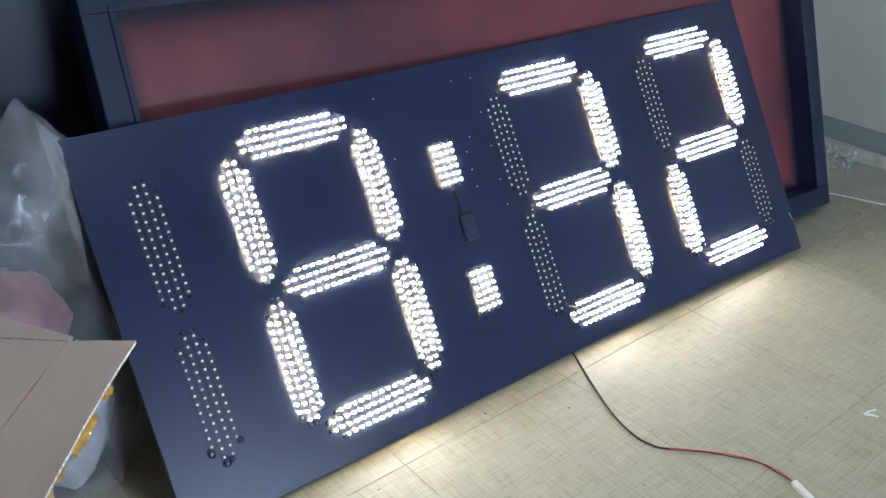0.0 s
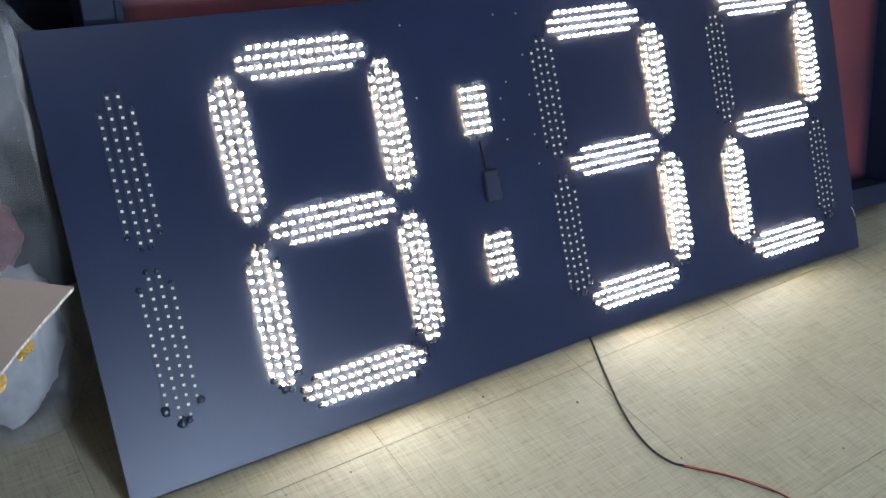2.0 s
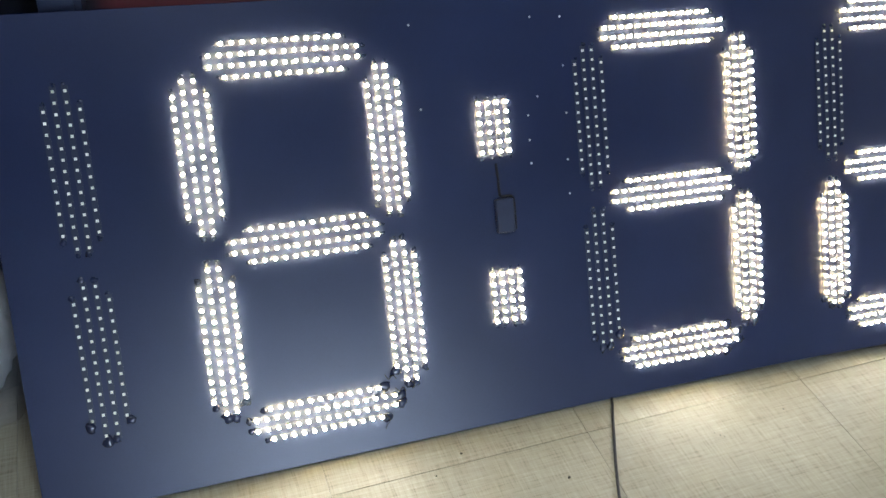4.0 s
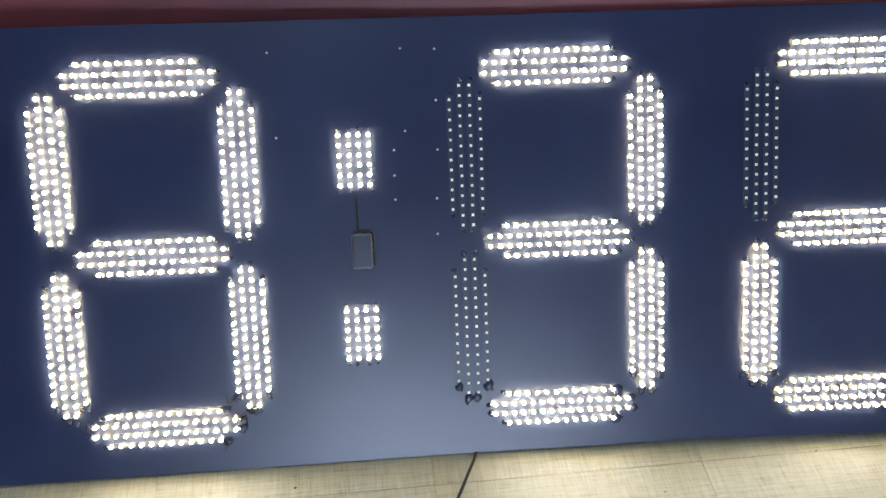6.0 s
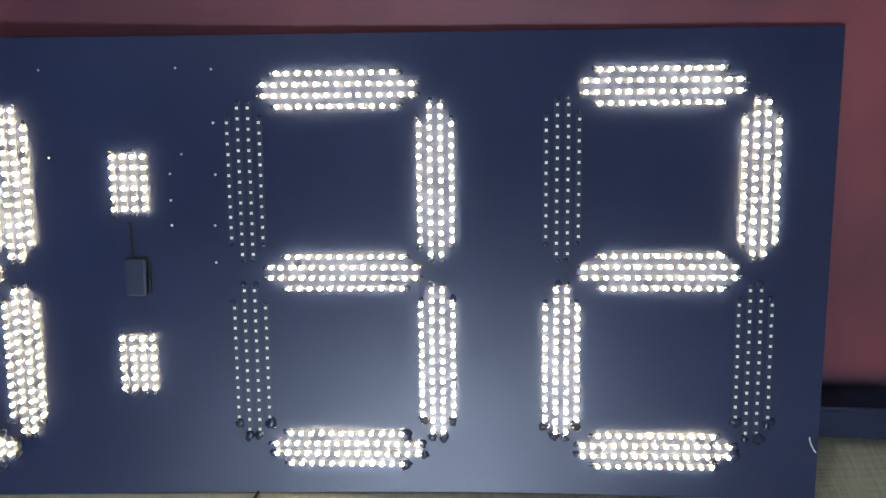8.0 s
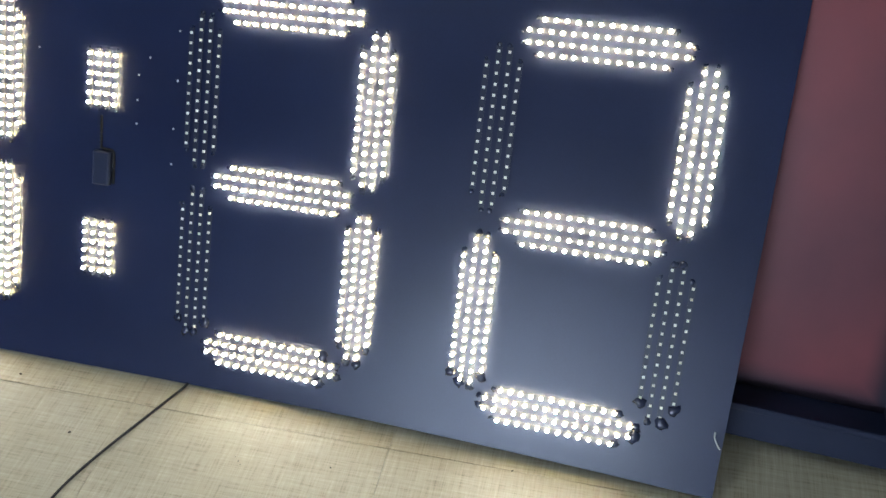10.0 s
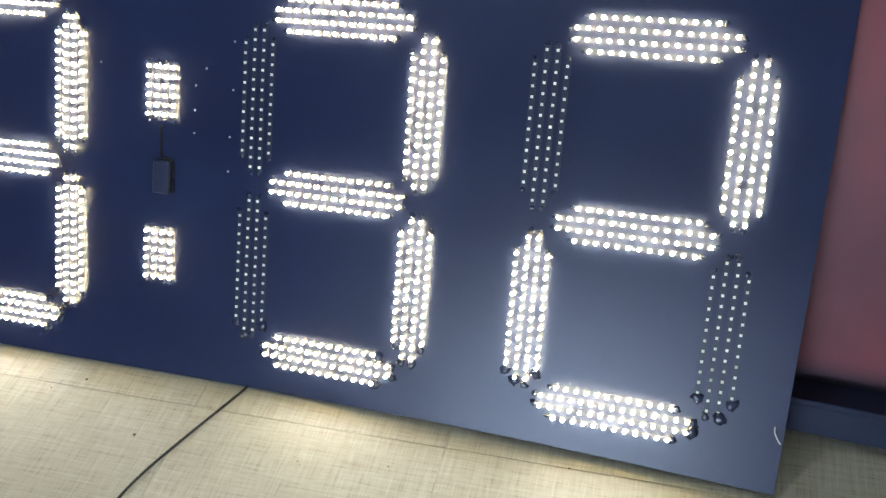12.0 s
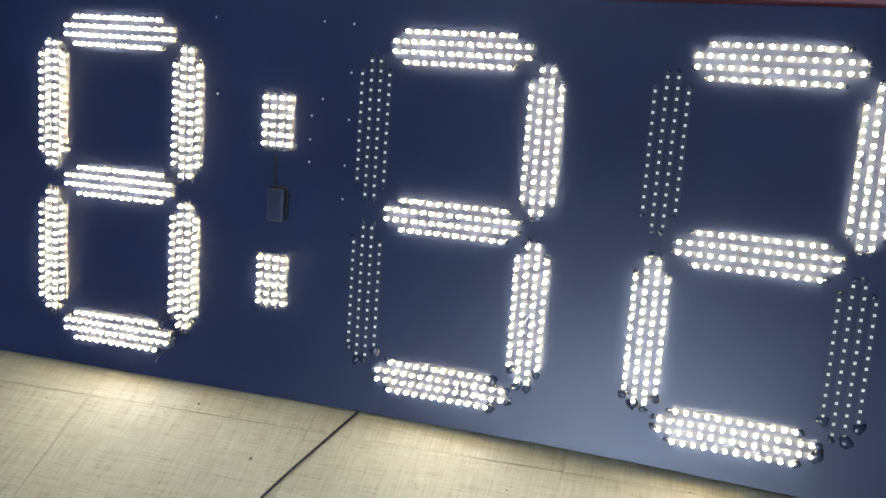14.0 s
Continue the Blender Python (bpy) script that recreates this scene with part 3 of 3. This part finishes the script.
def bag_mesh():
    bm = bmesh.new()
    rings, n, m = [], 110, 150
    for i in range(n + 1):
        h = i / n
        z = 0.004 + 0.760 * h
        swell = min(1.0, 0.80 + 1.6 * h) * (1.0 - 0.10 * h)
        shut = max(0.0, (h - 0.55) / 0.45)
        rx, ry = 0.216 * swell * (1 - 0.42 * shut ** 1.2), 0.140 * swell * (1 - 0.93 * shut ** 1.3)
        sx, sy = 0.125 * shut, -0.075 * shut
        ring = []
        for k in range(m):
            a = 2 * math.pi * k / m
            d = Vector((math.cos(a), math.sin(a), 2.2 * h))
            f = 1 + (0.10 - 0.05 * h) * noise.fractal(d * 1.6, 0.9, 2.0, 4) + 0.045 * noise.noise(Vector((a * 3.5, 1.0, 3 * h))) * (0.4 + shut)
            f += 0.03 * abs(noise.noise(Vector((6 * d.x, 6 * d.y, 9 * h))))
            warp = noise.noise_vector(Vector((2 * d.x, 2 * d.y, 4 * h))) * 0.9
            q = Vector((3.2 * d.x, 3.2 * d.y, 5.5 * h)) + warp
            f += 0.055 * (0.25 - abs(noise.noise(q * 0.7))) + 0.022 * (0.25 - abs(noise.noise(q * 2.3)))
            f += 0.008 * (0.25 - abs(noise.noise(q * 5.1)))
            zz = z + (0.02 * shut * noise.noise(Vector((a * 2, 5, 0)))) - shut * (0.09 * max(0.0, -math.cos(a)) + 0.14 * max(0.0, math.cos(a)))
            x = min(sx + rx * f * math.cos(a), -0.900 - BAGX + 0.004 * noise.noise(q))
            x += 0.030 * (1 - h)
            y = sy + ry * f * math.sin(a) - 0.055 * (1 - h)
            # what reaches past the sign's edge is pushed behind its leaning back
            if x > -0.985 - BAGX:
                y = max(y, 0.601 * zz + 0.032 - BAGY)
            ring.append(bm.verts.new((x, y, zz)))
        rings.append(ring)
    for r, q in zip(rings, rings[1:]):
        for k in range(m):
            bm.faces.new((r[k], r[(k + 1) % m], q[(k + 1) % m], q[k]))
    bm.faces.new(rings[0][::-1])
    return bm


bag = tagged(smooth(part("polythene_bag", bag_mesh(), FILM, None, "", pose(BAGX, BAGY, 0.0))), "tall crumpled clear polythene bag of goods standing on the floor", "plastic bag")
tagged(smooth(part("white_bundle", lump((0.100, 0.085, 0.150), 0.22, 5.0, 4, 0.02), MILKY, None, "", pose(BAGX + 0.075, BAGY - 0.070, 0.008))), "crumpled white wrapped bundle inside the clear bag", "bundle")
tagged(smooth(part("red_bundle", lump((0.115, 0.080, 0.100), 0.22, 9.0, 4, 0.02), PINK, None, "", pose(BAGX + 0.025, BAGY - 0.030, 0.255))), "reddish wrapped bundle inside the clear bag", "bundle")

# ---- power cable on the floor ----
lead = thing("power_cable", "black twin cable with red and black tails and white plug", "cable", pose(0, 0, 0))
run = [(0.012, 0.035, 0.006), (0.009, 0.002, 0.005), (-0.012, -0.046, 0.004), (-0.034, -0.095, 0.0035), (-0.058, -0.150, 0.0035), (-0.080, -0.206, 0.0035), (-0.094, -0.256, 0.0035), (-0.0985, -0.306, 0.0035), (-0.088, -0.345, 0.0035), (-0.072, -0.363, 0.0035)]
part("sheath", tube(glide(run, 8), 0.0021, 8, 1.25), RUBBER, lead, "black cable sheath")
tail = [(-0.074, -0.361, 0.003), (-0.0588, -0.3756, 0.0035), (-0.0185, -0.4163, 0.004), (0.0186, -0.4588, 0.0035), (0.043, -0.500, 0.003), (0.0525, -0.542, 0.003), (0.048, -0.576, 0.004)]
part("red_wire", tube(glide([(x + 0.0016, y + 0.0012, z) for x, y, z in tail], 7), 0.0013, 7), RED_WIRE, lead, "thin red wire")
part("black_wire", tube(glide([(x - 0.0014 - 0.004 * math.sin(3 * k), y - 0.0012, z) for k, (x, y, z) in enumerate(tail)], 7), 0.0012, 7), RUBBER, lead, "thin black wire")
plug = part("plug", box((-0.0065, -0.026, 0.0), (0.0065, 0.026, 0.010), 0.0014, 2), NYLON, lead, "white nylon plug", pose(0.0395, -0.602, 0.0005, 0, 0, -17))
part("latch", box((-0.003, -0.012, 0.0102), (0.003, 0.010, 0.0122), 0.0006), NYLON, plug)
end = [(0.032, -0.627, 0.004), (0.030, -0.648, 0.003), (0.040, -0.675, 0.003), (0.036, -0.72, 0.003), (0.02, -0.80, 0.003), (0.03, -0.90, 0.003)]
part("red_wire", tube(glide([(x + 0.0018, y, z) for x, y, z in end], 7), 0.0013, 7), RED_WIRE, lead, "thin red wire")
part("black_wire", tube(glide([(x - 0.0016, y, z) for x, y, z in end], 7), 0.0012, 7), RUBBER, lead, "thin black wire")

# ---- scraps ----
tie = bmesh.new()
for a, b in (((0.362, -0.545), (0.398, -0.553)), ((0.364, -0.547), (0.379, -0.569))):
    tube([Vector((*a, 0.0030)), Vector(((a[0] + b[0]) / 2, (a[1] + b[1]) / 2 + 0.002, 0.0042)), Vector((*b, 0.0026))], 0.0022, 6, 1.4, tie)
tagged(part("cable_tie_offcut", tie, NYLON), "small bent white plastic offcut lying on the floor", "scrap")


def crumb(x, y, size, seed):
    bm = lump((size, size * 0.7, size * 0.5), 0.5, seed, 1)
    tagged(part("crumb", bm, CRUMB, None, "", pose(x, y, 0.0, 0, 0, 40 * seed)), "tiny dark crumb of dirt on the floor", "dirt", "crumbs on the floor")


for k, (x, y, s) in enumerate(((-0.142, -0.140, 0.0028), (0.166, -0.125, 0.0013), (0.172, -0.130, 0.0010), (0.158, -0.118, 0.0010), (-0.304, -0.046, 0.0028), (-0.06, -0.345, 0.002), (-0.62, -0.10, 0.002), (1.28, 0.02, 0.004), (1.30, 0.015, 0.003), (0.61, -0.035, 0.0022), (-0.36, -0.08, 0.002), (0.32, -0.10, 0.002))):
    crumb(x, y, s, k + 1.0)


def sheet(name, w, d, rough, seed, mat, place, label, category):
    bm = bmesh.new()
    bmesh.ops.create_grid(bm, x_segments=26, y_segments=26, size=0.5)
    for v in bm.verts:
        x, y = v.co.x, v.co.y
        edge = 1 + 0.10 * noise.noise(Vector((4 * x, 4 * y, seed)))
        v.co = Vector((x * w * edge, y * d * edge, rough * abs(noise.fractal(Vector((5 * x, 5 * y, seed)), 0.8, 2.1, 4)) + 0.0012))
    bmesh.ops.solidify(bm, geom=bm.faces[:], thickness=0.0006)
    return tagged(smooth(part(name, bm, mat, None, "", place)), label, category)


sheet("polythene_sheet", 0.20, 0.16, 0.035, 2.0, FILM_THIN, pose(1.62, 0.32, 0.001, 0, 0, 20), "crumpled clear polythene sheet lying by the wall", "plastic sheet")
sheet("paper_sheet", 0.40, 0.52, 0.003, 6.0, DUSTY, pose(1.61, 0.06, 0.001, 0, 0, 24), "flat dusty pale paper sheet lying on the floor", "paper sheet")
sheet("film_scrap", 0.08, 0.46, 0.018, 11.0, FOIL, pose(1.735, 0.20, 0.001, 0, 0, 4), "crumpled pale film scrap lying along the skirting", "scrap")
tagged(part("trim_strip", box((-0.0025, -0.21, 0.0045), (0.0025, 0.21, 0.0075), 0.0006), NYLON, None, "", pose(1.425, -0.015, 0, 0, 0, 23)), "thin white plastic trim strip lying on the paper", "trim strip")
tagged(part("aluminium_strip", box((EX - 0.062, -0.9, 0.0005), (EX - 0.022, 0.60, 0.012), 0.002), FOIL), "pale narrow aluminium strip lying along the skirting", "metal strip")
tagged(part("wire_offcut", tube(glide([(1.50, 0.34, 0.003), (1.56, 0.29, 0.004), (1.62, 0.255, 0.003), (1.67, 0.24, 0.006)], 6), 0.0018, 6), RUBBER), "short black wire offcut on the floor", "scrap")

# ---- floor tiles ----
TILE, TURN_DEG = 0.470, 1.92
TILES = keep_mesh("tile", box((-TILE / 2 + 0.0003, -TILE / 2 + 0.0003, -0.004), (TILE / 2 - 0.0003, TILE / 2 - 0.0003, 0.0), 0.0004, 1), [FLOOR])
grid = pose(-0.068, -0.057, 0, 0, 0, TURN_DEG)
for i in range(-8, 6):
    for j in range(-8, 3):
        m = grid @ pose((i + 0.5) * TILE, (j + 0.5) * TILE, random.uniform(-0.0003, 0.0))
        x, y = m.translation.x, m.translation.y
        if WX - 0.2 < x < EX + 0.2 and SY - 0.2 < y < NY + 0.2:
            ob = new("tile", TILES)
            ob.parent = floor
            ob.matrix_basis = m
